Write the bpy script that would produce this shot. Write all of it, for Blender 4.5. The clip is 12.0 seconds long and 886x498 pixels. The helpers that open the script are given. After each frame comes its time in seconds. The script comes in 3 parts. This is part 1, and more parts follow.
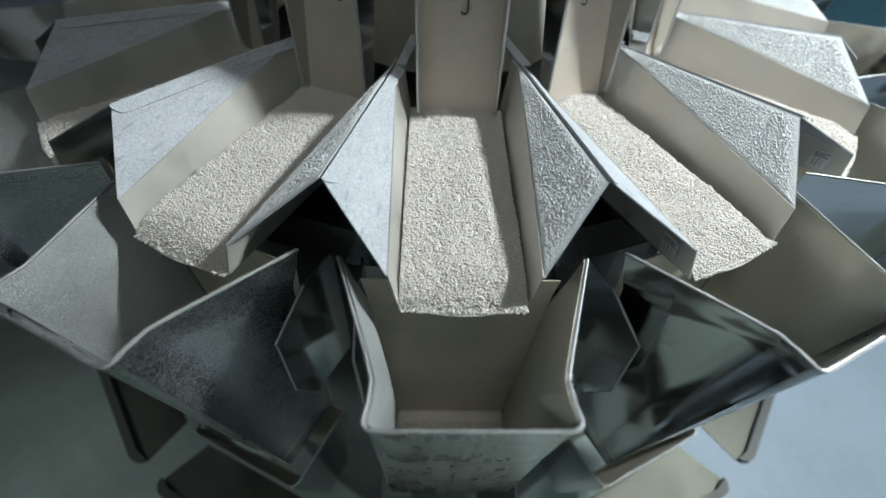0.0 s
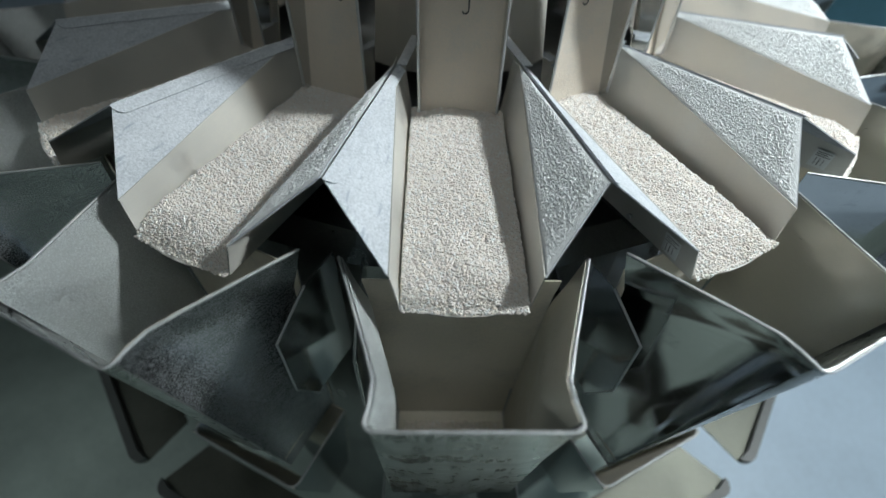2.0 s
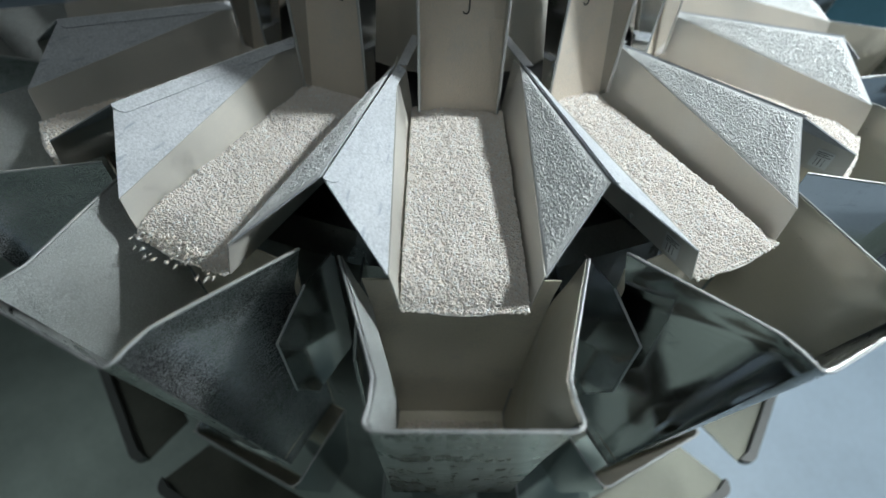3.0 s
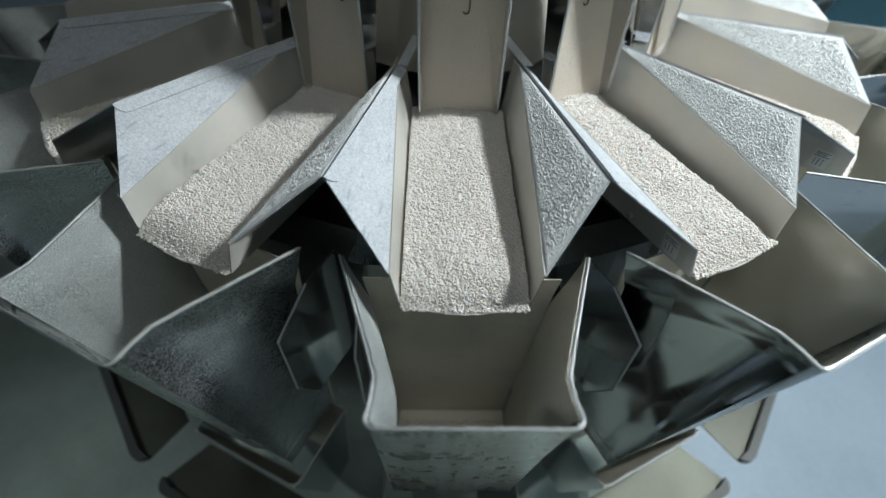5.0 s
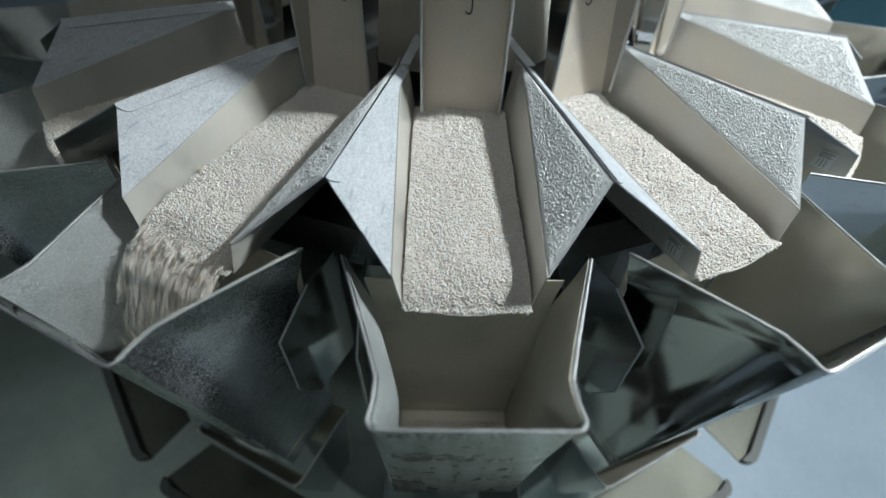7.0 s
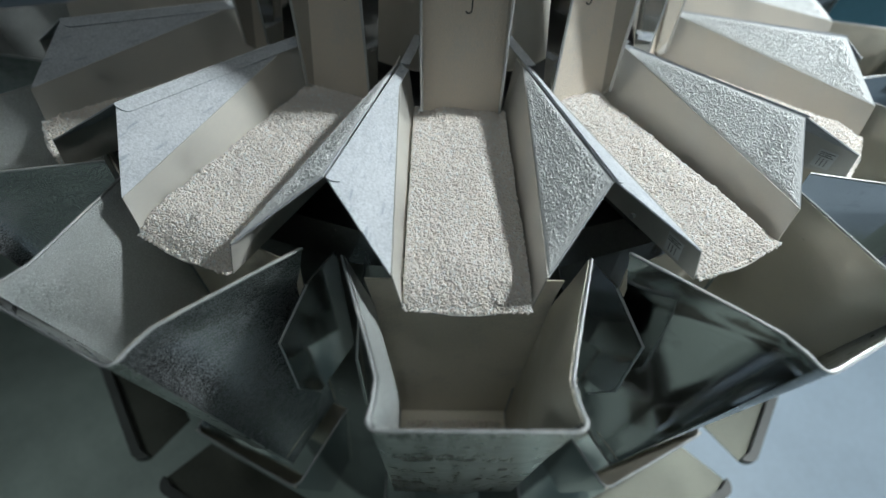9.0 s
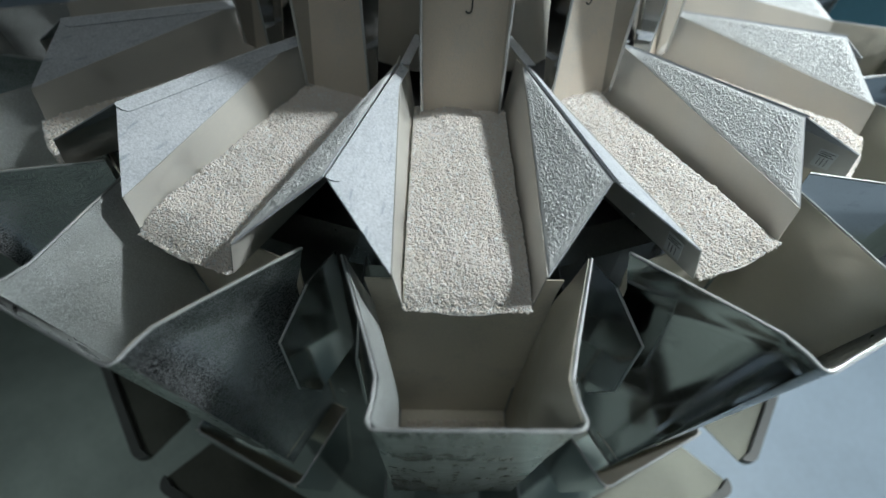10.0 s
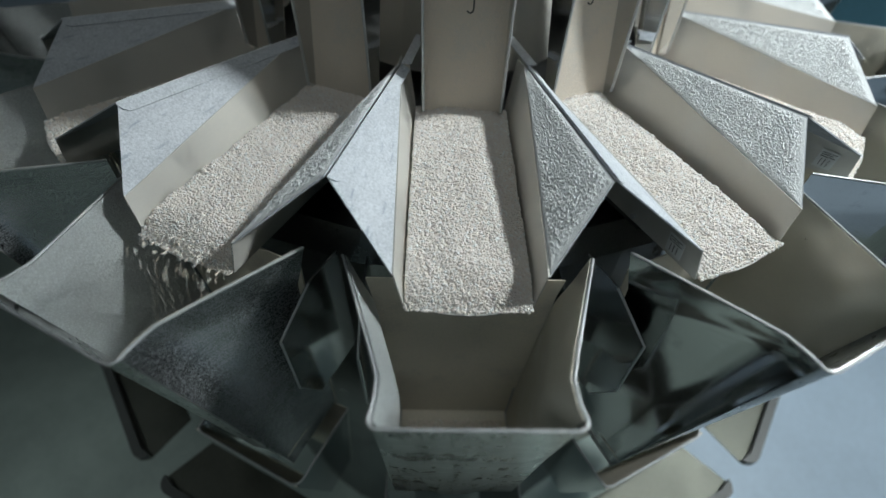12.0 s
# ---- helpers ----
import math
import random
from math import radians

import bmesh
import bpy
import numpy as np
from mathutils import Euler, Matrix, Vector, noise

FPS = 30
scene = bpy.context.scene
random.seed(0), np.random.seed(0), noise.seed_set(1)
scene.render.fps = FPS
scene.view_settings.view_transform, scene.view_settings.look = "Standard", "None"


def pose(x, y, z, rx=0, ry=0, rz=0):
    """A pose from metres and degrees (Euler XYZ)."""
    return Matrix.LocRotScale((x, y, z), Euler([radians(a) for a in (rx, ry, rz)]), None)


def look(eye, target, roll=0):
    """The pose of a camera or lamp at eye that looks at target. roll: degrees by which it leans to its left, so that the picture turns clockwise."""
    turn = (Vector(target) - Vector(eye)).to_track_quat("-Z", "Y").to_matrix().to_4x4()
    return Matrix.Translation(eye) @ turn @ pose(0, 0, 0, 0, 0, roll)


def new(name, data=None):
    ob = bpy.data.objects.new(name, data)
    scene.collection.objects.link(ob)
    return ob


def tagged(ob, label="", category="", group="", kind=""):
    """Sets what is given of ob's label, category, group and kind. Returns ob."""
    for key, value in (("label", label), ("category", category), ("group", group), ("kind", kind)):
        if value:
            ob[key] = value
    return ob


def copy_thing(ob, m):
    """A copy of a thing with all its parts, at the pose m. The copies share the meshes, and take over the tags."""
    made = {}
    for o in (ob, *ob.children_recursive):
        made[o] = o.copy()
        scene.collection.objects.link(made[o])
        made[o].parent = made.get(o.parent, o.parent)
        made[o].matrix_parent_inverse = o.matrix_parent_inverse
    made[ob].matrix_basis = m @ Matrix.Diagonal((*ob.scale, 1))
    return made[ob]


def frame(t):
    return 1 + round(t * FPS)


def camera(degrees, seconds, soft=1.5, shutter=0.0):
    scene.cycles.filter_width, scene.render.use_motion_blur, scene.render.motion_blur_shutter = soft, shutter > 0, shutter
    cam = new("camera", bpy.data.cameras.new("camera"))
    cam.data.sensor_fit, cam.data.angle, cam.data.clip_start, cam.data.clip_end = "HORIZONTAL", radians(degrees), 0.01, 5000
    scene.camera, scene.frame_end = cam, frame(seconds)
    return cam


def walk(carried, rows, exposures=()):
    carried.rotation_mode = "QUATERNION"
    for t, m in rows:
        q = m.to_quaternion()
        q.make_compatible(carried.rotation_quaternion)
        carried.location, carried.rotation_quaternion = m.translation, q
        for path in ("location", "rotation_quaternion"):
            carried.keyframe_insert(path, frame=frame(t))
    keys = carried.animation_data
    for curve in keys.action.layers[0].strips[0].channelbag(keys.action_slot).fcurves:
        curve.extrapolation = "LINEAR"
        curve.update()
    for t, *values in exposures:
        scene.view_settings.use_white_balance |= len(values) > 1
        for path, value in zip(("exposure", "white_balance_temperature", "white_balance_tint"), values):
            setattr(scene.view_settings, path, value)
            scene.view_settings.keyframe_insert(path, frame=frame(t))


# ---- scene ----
# A fourteen-head weigher seen from just outside its ring: troughs of rice feed hoppers.
# Machine axis at x = 0, y = 0; trough floors at z = 0; heads are numbered by azimuth from -y towards +x.
HEADS = 14
STEP = 360 / HEADS
HALF = math.tan(radians(STEP / 2))

# seconds, eye x, y, z, yaw, pitch, roll in degrees
PATH = [
    (0.0, -0.0271, -0.8186, 0.3295, 2.005, -47.643, 2.114),
    (0.5, -0.0278, -0.8187, 0.3292, 2.072, -47.628, 2.165),
    (1.0, -0.0278, -0.8180, 0.3288, 1.944, -47.619, 2.096),
    (1.5, -0.0286, -0.8173, 0.3292, 2.034, -47.699, 2.172),
    (2.0, -0.0278, -0.8178, 0.3291, 1.949, -47.661, 2.073),
    (2.5, -0.0280, -0.8178, 0.3293, 1.970, -47.695, 2.094),
    (3.0, -0.0275, -0.8186, 0.3287, 1.843, -47.605, 2.079),
    (5.0, -0.0278, -0.8208, 0.3293, 1.839, -47.558, 2.067),
    (5.5, -0.0275, -0.8208, 0.3299, 1.830, -47.622, 2.078),
    (6.0, -0.0271, -0.8217, 0.3291, 1.662, -47.502, 1.996),
    (6.5, -0.0284, -0.8201, 0.3294, 1.669, -47.617, 2.043),
    (7.0, -0.0287, -0.8193, 0.3289, 1.643, -47.597, 2.031),
    (9.0, -0.0292, -0.8185, 0.3290, 1.730, -47.684, 2.086),
    (9.5, -0.0290, -0.8179, 0.3289, 1.677, -47.739, 2.071),
    (10.0, -0.0288, -0.8189, 0.3291, 1.670, -47.695, 2.057),
    (10.5, -0.0291, -0.8188, 0.3291, 1.683, -47.726, 2.073),
    (11.0, -0.0287, -0.8190, 0.3291, 1.607, -47.713, 2.004),
    (11.5, -0.0290, -0.8190, 0.3290, 1.608, -47.707, 2.035),
    (12.0, -0.0292, -0.8190, 0.3286, 1.532, -47.662, 2.048),
]

cam = camera(85.895, 12.0, soft=1.5, shutter=0.5)


def eye_pose(x, y, z, yaw, pitch, roll):
    a, b = radians(yaw), radians(pitch)
    way = Vector((math.sin(a) * math.cos(b), math.cos(a) * math.cos(b), math.sin(b)))
    return look((x, y, z), Vector((x, y, z)) + way, roll)


walk(cam, [(r[0], eye_pose(*r[1:])) for r in PATH], [(0, 0.0), (7, -0.05), (12, -0.19)])
cam.data.dof.use_dof, cam.data.dof.focus_distance, cam.data.dof.aperture_fstop = True, 0.46, 2.2

# ---- light ----
world = bpy.data.worlds.new("hall_air")
scene.world = world
world.use_nodes = True
world.node_tree.nodes["Background"].inputs[0].default_value = (0.55, 0.68, 0.8, 1)
world.node_tree.nodes["Background"].inputs[1].default_value = 0.05

LAMP_AZ, LAMP_EL, LAMP_D = 75, 43, 1.7


def polar(az, el, d):
    a, e = radians(az), radians(el)
    return Vector((math.sin(a) * math.cos(e) * d, -math.cos(a) * math.cos(e) * d, math.sin(e) * d))


def area_lamp(name, place, target, w, h, watts, colour):
    data = bpy.data.lights.new(name, "AREA")
    data.shape, data.size, data.size_y, data.energy, data.color = "RECTANGLE", w, h, watts, colour
    ob = new(name, data)
    ob.matrix_basis = look(place, target)
    return ob


area_lamp("work_lamp_light", polar(LAMP_AZ, LAMP_EL, LAMP_D), (0, -0.45, 0), 0.14, 0.14, 32, (0.925, 1.0, 1.01))
# Added blue fill for the right-hand floor; no window is built.
area_lamp("floor_fill_light", (3.3, 0.6, 0.9), (0.9, -0.9, -1.05), 1.8, 1.5, 18, (0.62, 0.84, 1.0))
# Added overhead fill that brightens hopper insides and dark gaps.
area_lamp("overhead_fill_glow", (0.25, -1.5, 2.66), (0.25, -1.49, 0), 1.2, 0.3, 6.5, (0.90, 1.0, 1.0))
# Added fill from the left to lift the dim floor there; no known lamp.
FILL_AT, FILL_TO = (-1.85, -0.40, 0.80), (-0.75, -0.75, -1.05)
fill = bpy.data.lights.new("left_fill_light", "SPOT")
fill.energy, fill.color, fill.spot_size, fill.spot_blend, fill.shadow_soft_size = 22, (0.87, 1.0, 1.02), radians(52), 1.0, 0.30
new("left_fill_light", fill).matrix_basis = look(FILL_AT, FILL_TO)

# ---- materials ----


class Nodes:
    """A small helper to write node materials."""

    def __init__(self, name):
        self.mat = bpy.data.materials.new(name)
        self.mat.use_nodes = True
        self.tree = self.mat.node_tree
        self.bsdf = self.tree.nodes["Principled BSDF"]
        self.coord = self.node("ShaderNodeTexCoord").outputs["Object"]

    def node(self, kind, **props):
        n = self.tree.nodes.new(kind)
        for k, v in props.items():
            setattr(n, k, v)
        return n

    def link(self, a, b):
        self.tree.links.new(a, b)

    def noise(self, scale, detail=4, rough=0.6, stretch=None):
        n = self.node("ShaderNodeTexNoise")
        n.inputs["Scale"].default_value, n.inputs["Detail"].default_value = scale, detail
        n.inputs["Roughness"].default_value = rough
        src = self.coord
        if stretch:
            m = self.node("ShaderNodeMapping")
            m.inputs["Scale"].default_value = stretch
            self.link(src, m.inputs["Vector"])
            src = m.outputs["Vector"]
        self.link(src, n.inputs["Vector"])
        return n.outputs["Fac"]

    def voronoi(self, scale, feature="F1"):
        n = self.node("ShaderNodeTexVoronoi", feature=feature)
        n.inputs["Scale"].default_value = scale
        self.link(self.coord, n.inputs["Vector"])
        return n.outputs["Distance"]

    def ramp(self, fac, lo, hi, a=0.0, b=1.0):
        n = self.node("ShaderNodeMapRange")
        n.inputs["From Min"].default_value, n.inputs["From Max"].default_value = lo, hi
        n.inputs["To Min"].default_value, n.inputs["To Max"].default_value = a, b
        self.link(fac, n.inputs["Value"])
        return n.outputs["Result"]

    def mix(self, fac, a, b):
        n = self.node("ShaderNodeMix", data_type="RGBA")
        self.put(fac, n.inputs["Factor"])
        self.put(a, n.inputs[6])
        self.put(b, n.inputs[7])
        return n.outputs[2]

    def math(self, op, a, b):
        n = self.node("ShaderNodeMath", operation=op)
        self.put(a, n.inputs[0])
        self.put(b, n.inputs[1])
        return n.outputs[0]

    def put(self, v, socket):
        if isinstance(v, bpy.types.NodeSocket):
            self.link(v, socket)
        elif isinstance(v, (int, float)):
            socket.default_value = v
        else:
            socket.default_value = (*v, 1)

    def bump(self, height, strength, dist):
        n = self.node("ShaderNodeBump")
        n.inputs["Strength"].default_value, n.inputs["Distance"].default_value = strength, dist
        self.link(height, n.inputs["Height"])
        self.link(n.outputs["Normal"], self.bsdf.inputs["Normal"])

    def done(self, colour, rough, metal):
        self.put(colour, self.bsdf.inputs["Base Color"])
        self.put(rough, self.bsdf.inputs["Roughness"])
        self.put(metal, self.bsdf.inputs["Metallic"])
        return self.mat


def steel(name, dust_lo, dust_hi, base=(0.56, 0.56, 0.54), rough=0.28, dust=(0.72, 0.70, 0.64), grain=0.35, speck_size=320, relief=0.25):
    """Stainless sheet with a film of pale rice dust: more dust where the patchy field is above dust_lo."""
    n = Nodes(name)
    patch = n.noise(14, 5, 0.65)
    fine = n.noise(900, 2, 0.7)
    speck = n.noise(speck_size, 3, 0.75)
    cover = n.math("ADD", n.ramp(patch, dust_lo, dust_hi), n.math("MULTIPLY", n.ramp(speck, 0.4, 0.7, -0.5, 0.5), grain))
    cover = n.ramp(cover, 0.0, 1.0)
    scratch = n.noise(60, 3, 0.6, (1, 1, 14))
    r = n.math("ADD", n.ramp(scratch, 0.3, 0.7, rough - 0.07, rough + 0.07), n.math("MULTIPLY", cover, 0.45))
    n.bump(n.math("ADD", n.math("MULTIPLY", fine, cover), n.math("MULTIPLY", scratch, 0.12)), relief, 0.0006 if relief < 0.5 else 0.0016)
    return n.done(n.mix(cover, base, dust), r, n.ramp(cover, 0.0, 0.9, 1.0, 0.0))


def dusted(name):
    """Clotted pale dust."""
    n = Nodes(name)
    crumb = n.noise(900, 3, 0.6)
    broad = n.noise(60, 4, 0.6)
    n.bump(crumb, 0.6, 0.0008)
    return n.done(n.mix(n.ramp(broad, 0.3, 0.7), (0.74, 0.765, 0.775), (0.86, 0.885, 0.895)), 0.9, 0.0)


def settled(name):
    """An even coat of fine flour with a grainy surface and a few rubbed streaks."""
    n = Nodes(name)
    fine, patch = n.noise(420, 3, 0.7), n.noise(26, 4, 0.6)
    streak = n.noise(30, 4, 0.65, (5, 1, 5))
    rub = n.ramp(streak, 0.60, 0.68, 0.0, 0.7)
    coat = n.mix(n.ramp(n.math("ADD", fine, n.math("MULTIPLY", patch, 0.35)), 0.50, 0.85), (0.41, 0.44, 0.475), (0.62, 0.65, 0.69))
    n.bump(n.math("ADD", fine, n.math("MULTIPLY", patch, 0.5)), 0.55, 0.0012)
    return n.done(n.mix(rub, coat, (0.30, 0.34, 0.41)), 0.82, 0.0)


def smeared(name):
    """Bare sheet steel with upright brushing and dried, wiped smears."""
    n = Nodes(name)
    brush = n.noise(22, 4, 0.6, (4, 4, 0.35))
    wipe = n.noise(12, 4, 0.6, (0.7, 1, 5.5))
    edge = n.noise(90, 4, 0.7, (1, 1, 2))
    dry = n.ramp(n.math("ADD", wipe, n.math("MULTIPLY", edge, 0.35)), 0.58, 1.02)
    n.bump(n.math("ADD", n.math("MULTIPLY", brush, 0.3), n.math("MULTIPLY", edge, 0.1)), 0.3, 0.0012)
    col = n.mix(dry, n.mix(n.ramp(brush, 0.35, 0.65), (0.48, 0.50, 0.49), (0.64, 0.66, 0.66)), (0.42, 0.44, 0.435))
    return n.done(col, n.math("ADD", n.ramp(brush, 0.3, 0.7, 0.2, 0.34), n.math("MULTIPLY", dry, 0.2)), n.ramp(dry, 0, 1, 1.0, 0.75))


def rice(name, a, b):
    n = Nodes(name)
    geo = n.node("ShaderNodeNewGeometry").outputs["Random Per Island"]
    streak = n.noise(700, 2, 0.5)
    col = n.mix(n.ramp(geo, 0, 1), a, b)
    col = n.mix(n.ramp(geo, 0.88, 0.90), col, (0.96, 0.945, 0.91))
    col = n.mix(n.ramp(streak, 0.45, 0.75, 0, 0.35), col, (0.88, 0.83, 0.755))
    n.bsdf.inputs["Subsurface Weight"].default_value = 0.65
    n.bsdf.inputs["Subsurface Radius"].default_value = (1.0, 0.92, 0.84)
    n.bsdf.inputs["Subsurface Scale"].default_value = 0.0022
    n.bsdf.inputs["Specular IOR Level"].default_value = 0.5
    return n.done(col, 0.5, 0.0)


def plain(name, colour, rough, metal=0.0, scale=9, vary=0.25, bump=0.0005):
    n = Nodes(name)
    big, small = n.noise(scale, 5, 0.6), n.noise(scale * 40, 3, 0.6)
    f = n.math("ADD", n.ramp(big, 0.3, 0.7, -0.5, 0.5), n.ramp(small, 0.3, 0.7, -0.2, 0.2))
    dark = tuple(c * (1 - vary) for c in colour)
    lite = tuple(min(1, c * (1 + vary)) for c in colour)
    n.bump(small, 0.3, bump)
    return n.done(n.mix(n.ramp(f, -0.5, 0.5), dark, lite), n.ramp(big, 0.3, 0.7, max(0.05, rough - 0.1), rough + 0.1), metal)


STEEL_WALL = steel("dust_filmed_steel", 0.25, 0.62, dust=(0.57, 0.555, 0.51))
STEEL_FLANGE = settled("flour_coated_steel")
CRUMBED = dusted("clotted_dust_on_steel")
STEEL_BUCKET = steel("dull_bucket_steel", 0.08, 0.5, base=(0.56, 0.55, 0.51), rough=0.36, dust=(0.76, 0.71, 0.60))
# Liner and wing tones also carry the shade and light of their sides.
STEEL_LINER = steel("olive_lining_steel", 0.25, 0.75, base=(0.54, 0.53, 0.47), rough=0.3, dust=(0.58, 0.55, 0.46), grain=0.3)
STEEL_WING = steel("specked_bucket_steel", 0.08, 0.8, base=(0.55, 0.58, 0.58), rough=0.4, dust=(0.70, 0.745, 0.745), grain=1.6, speck_size=700, relief=0.9)
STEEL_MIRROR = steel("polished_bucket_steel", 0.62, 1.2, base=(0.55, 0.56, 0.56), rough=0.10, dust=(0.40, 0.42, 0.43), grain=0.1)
STEEL_FRONT = smeared("smeared_front_steel")
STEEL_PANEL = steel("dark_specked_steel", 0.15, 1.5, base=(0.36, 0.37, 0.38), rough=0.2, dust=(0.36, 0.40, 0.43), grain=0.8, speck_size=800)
STEEL_RIM = steel("bare_rim_steel", 0.5, 0.9, base=(0.52, 0.54, 0.55), rough=0.6)
STEEL_CHUTE = steel("chute_steel", 0.1, 0.45, dust=(0.64, 0.58, 0.50), grain=0.5, speck_size=380, relief=0.7)
DARK = plain("dark_painted_metal", (0.055, 0.06, 0.057), 0.5)
BODY = plain("brushed_body_steel", (0.30, 0.31, 0.31), 0.35, 1.0)
RICE = rice("white_rice", (0.90, 0.80, 0.715), (0.94, 0.87, 0.80))
RICE_BASE = plain("packed_rice", (0.90, 0.81, 0.72), 0.7, scale=120, vary=0.06)
FLOOR = plain("grey_blue_floor_coat", (0.50, 0.60, 0.70), 0.4, scale=1.6, vary=0.12)
WALL = plain("grey_green_wall_paint", (0.17, 0.21, 0.21), 0.8, scale=1.2, vary=0.15)
CEIL = plain("grey_ceiling_paint", (0.24, 0.26, 0.26), 0.85, scale=1.2, vary=0.1)
TEAL = plain("teal_painted_steel", (0.06, 0.16, 0.21), 0.4, scale=3)
GLOW = bpy.data.materials.new("lamp_diffuser")
GLOW.use_nodes = True
GLOW.node_tree.nodes["Principled BSDF"].inputs["Emission Color"].default_value = (1, 0.985, 0.95, 1)
GLOW.node_tree.nodes["Principled BSDF"].inputs["Emission Strength"].default_value = 3
STEEL_SHELF = plain("dull_plate_metal", (0.085, 0.088, 0.075), 0.5, 1.0)
# Darker tone that stands for shade on the floor.
FLOOR_SHADE = plain("shaded_floor_tone", (0.36, 0.43, 0.39), 0.7, scale=4)
INK = plain("dark_ink", (0.03, 0.03, 0.035), 0.6)
PAPER = plain("label_paper", (0.62, 0.64, 0.64), 0.6, vary=0.06)

# ---- mesh helpers ----


def link_mesh(name, bm, material, smooth=False):
    me = bpy.data.meshes.new(name)
    bmesh.ops.recalc_face_normals(bm, faces=bm.faces)
    bm.to_mesh(me)
    bm.free()
    me.materials.append(material)
    if smooth:
        for p in me.polygons:
            p.use_smooth = True
        me.set_sharp_from_angle(angle=radians(32))
    return new(name, me)


def part(name, bm, material, parent, label="", smooth=False):
    ob = link_mesh(name, bm, material, smooth)
    ob.parent = parent
    if label:
        tagged(ob, label)
    return ob


def empty(name, m=None):
    ob = new(name)
    ob.empty_display_size = 0.05
    if m is not None:
        ob.matrix_basis = m
    return ob


def sheet(points, thick, bm=None):
    """A flat polygon of sheet metal, thickened behind its face."""
    bm = bm or bmesh.new()
    pts = [Vector(p) for p in points]
    n = Vector((0, 0, 0))
    for i, p in enumerate(pts):
        q = pts[(i + 1) % len(pts)]
        n += p.cross(q)
    n.normalize()
    a = [bm.verts.new(p) for p in pts]
    b = [bm.verts.new(p - n * thick) for p in pts]
    bm.faces.new(a)
    bm.faces.new(b[::-1])
    for i in range(len(pts)):
        j = (i + 1) % len(pts)
        bm.faces.new((a[i], b[i], b[j], a[j]))
    return bm


def loft(lines, thick, bm=None):
    """A curved sheet through rows of points, thickened by moving each row along its normal."""
    bm = bm or bmesh.new()
    rows = [[Vector(p) for p in l] for l in lines]
    m, k = len(rows), len(rows[0])
    front = [[bm.verts.new(p) for p in r] for r in rows]
    back = []
    for i in range(m):
        out = []
        for j in range(k):
            du = rows[min(i + 1, m - 1)][j] - rows[max(i - 1, 0)][j]
            dv = rows[i][min(j + 1, k - 1)] - rows[i][max(j - 1, 0)]
            out.append(bm.verts.new(rows[i][j] - du.cross(dv).normalized() * thick))
        back.append(out)
    for i in range(m - 1):
        for j in range(k - 1):
            bm.faces.new((front[i][j], front[i + 1][j], front[i + 1][j + 1], front[i][j + 1]))
            bm.faces.new((back[i][j], back[i][j + 1], back[i + 1][j + 1], back[i + 1][j]))
    edge = [(i, 0) for i in range(m)] + [(m - 1, j) for j in range(1, k)] + [(i, k - 1) for i in range(m - 2, -1, -1)] + [(0, j) for j in range(k - 2, 0, -1)]
    for e, (i, j) in enumerate(edge):
        i2, j2 = edge[(e + 1) % len(edge)]
        bm.faces.new((front[i][j], back[i][j], back[i2][j2], front[i2][j2]))
    return bm


def tube(points, radius, sides=8, bm=None):
    bm = bm or bmesh.new()
    pts = [Vector(p) for p in points]
    rings = []
    for i, p in enumerate(pts):
        d = (pts[min(i + 1, len(pts) - 1)] - pts[max(i - 1, 0)]).normalized()
        u = d.orthogonal().normalized() if abs(d.z) > 0.95 else d.cross(Vector((0, 0, 1))).normalized()
        v = d.cross(u)
        rings.append([bm.verts.new(p + radius * (math.cos(a) * u + math.sin(a) * v)) for a in (2 * math.pi * k / sides for k in range(sides))])
    for r, q in zip(rings, rings[1:]):
        for k in range(sides):
            bm.faces.new((r[k], r[(k + 1) % sides], q[(k + 1) % sides], q[k]))
    bm.faces.new(rings[0][::-1])
    bm.faces.new(rings[-1])
    return bm


def box(lo, hi, bevel=0.0, bm=None):
    bm = bm or bmesh.new()
    g = bmesh.ops.create_cube(bm, size=1)
    lo, hi = Vector(lo), Vector(hi)
    for v in g["verts"]:
        v.co = Vector((lo[i] + (v.co[i] + 0.5) * (hi[i] - lo[i]) for i in range(3)))
    if bevel:
        es = list({e for v in g["verts"] for e in v.link_edges})
        bmesh.ops.bevel(bm, geom=es, offset=bevel, segments=2, affect="EDGES")
    return bm


def mirrored(points):
    """The same points on the other side of a head's middle plane, in the order that keeps the face's side."""
    return [(x * -1, y, z) for x, y, z in points][::-1]


def rsz(r, s, z):
    """Head space: out along -y, sideways along +x."""
    return (s, -r, z)


def head(k):
    """The pose of head k about the axis."""
    return pose(0, 0, 0, 0, 0, k * STEP)


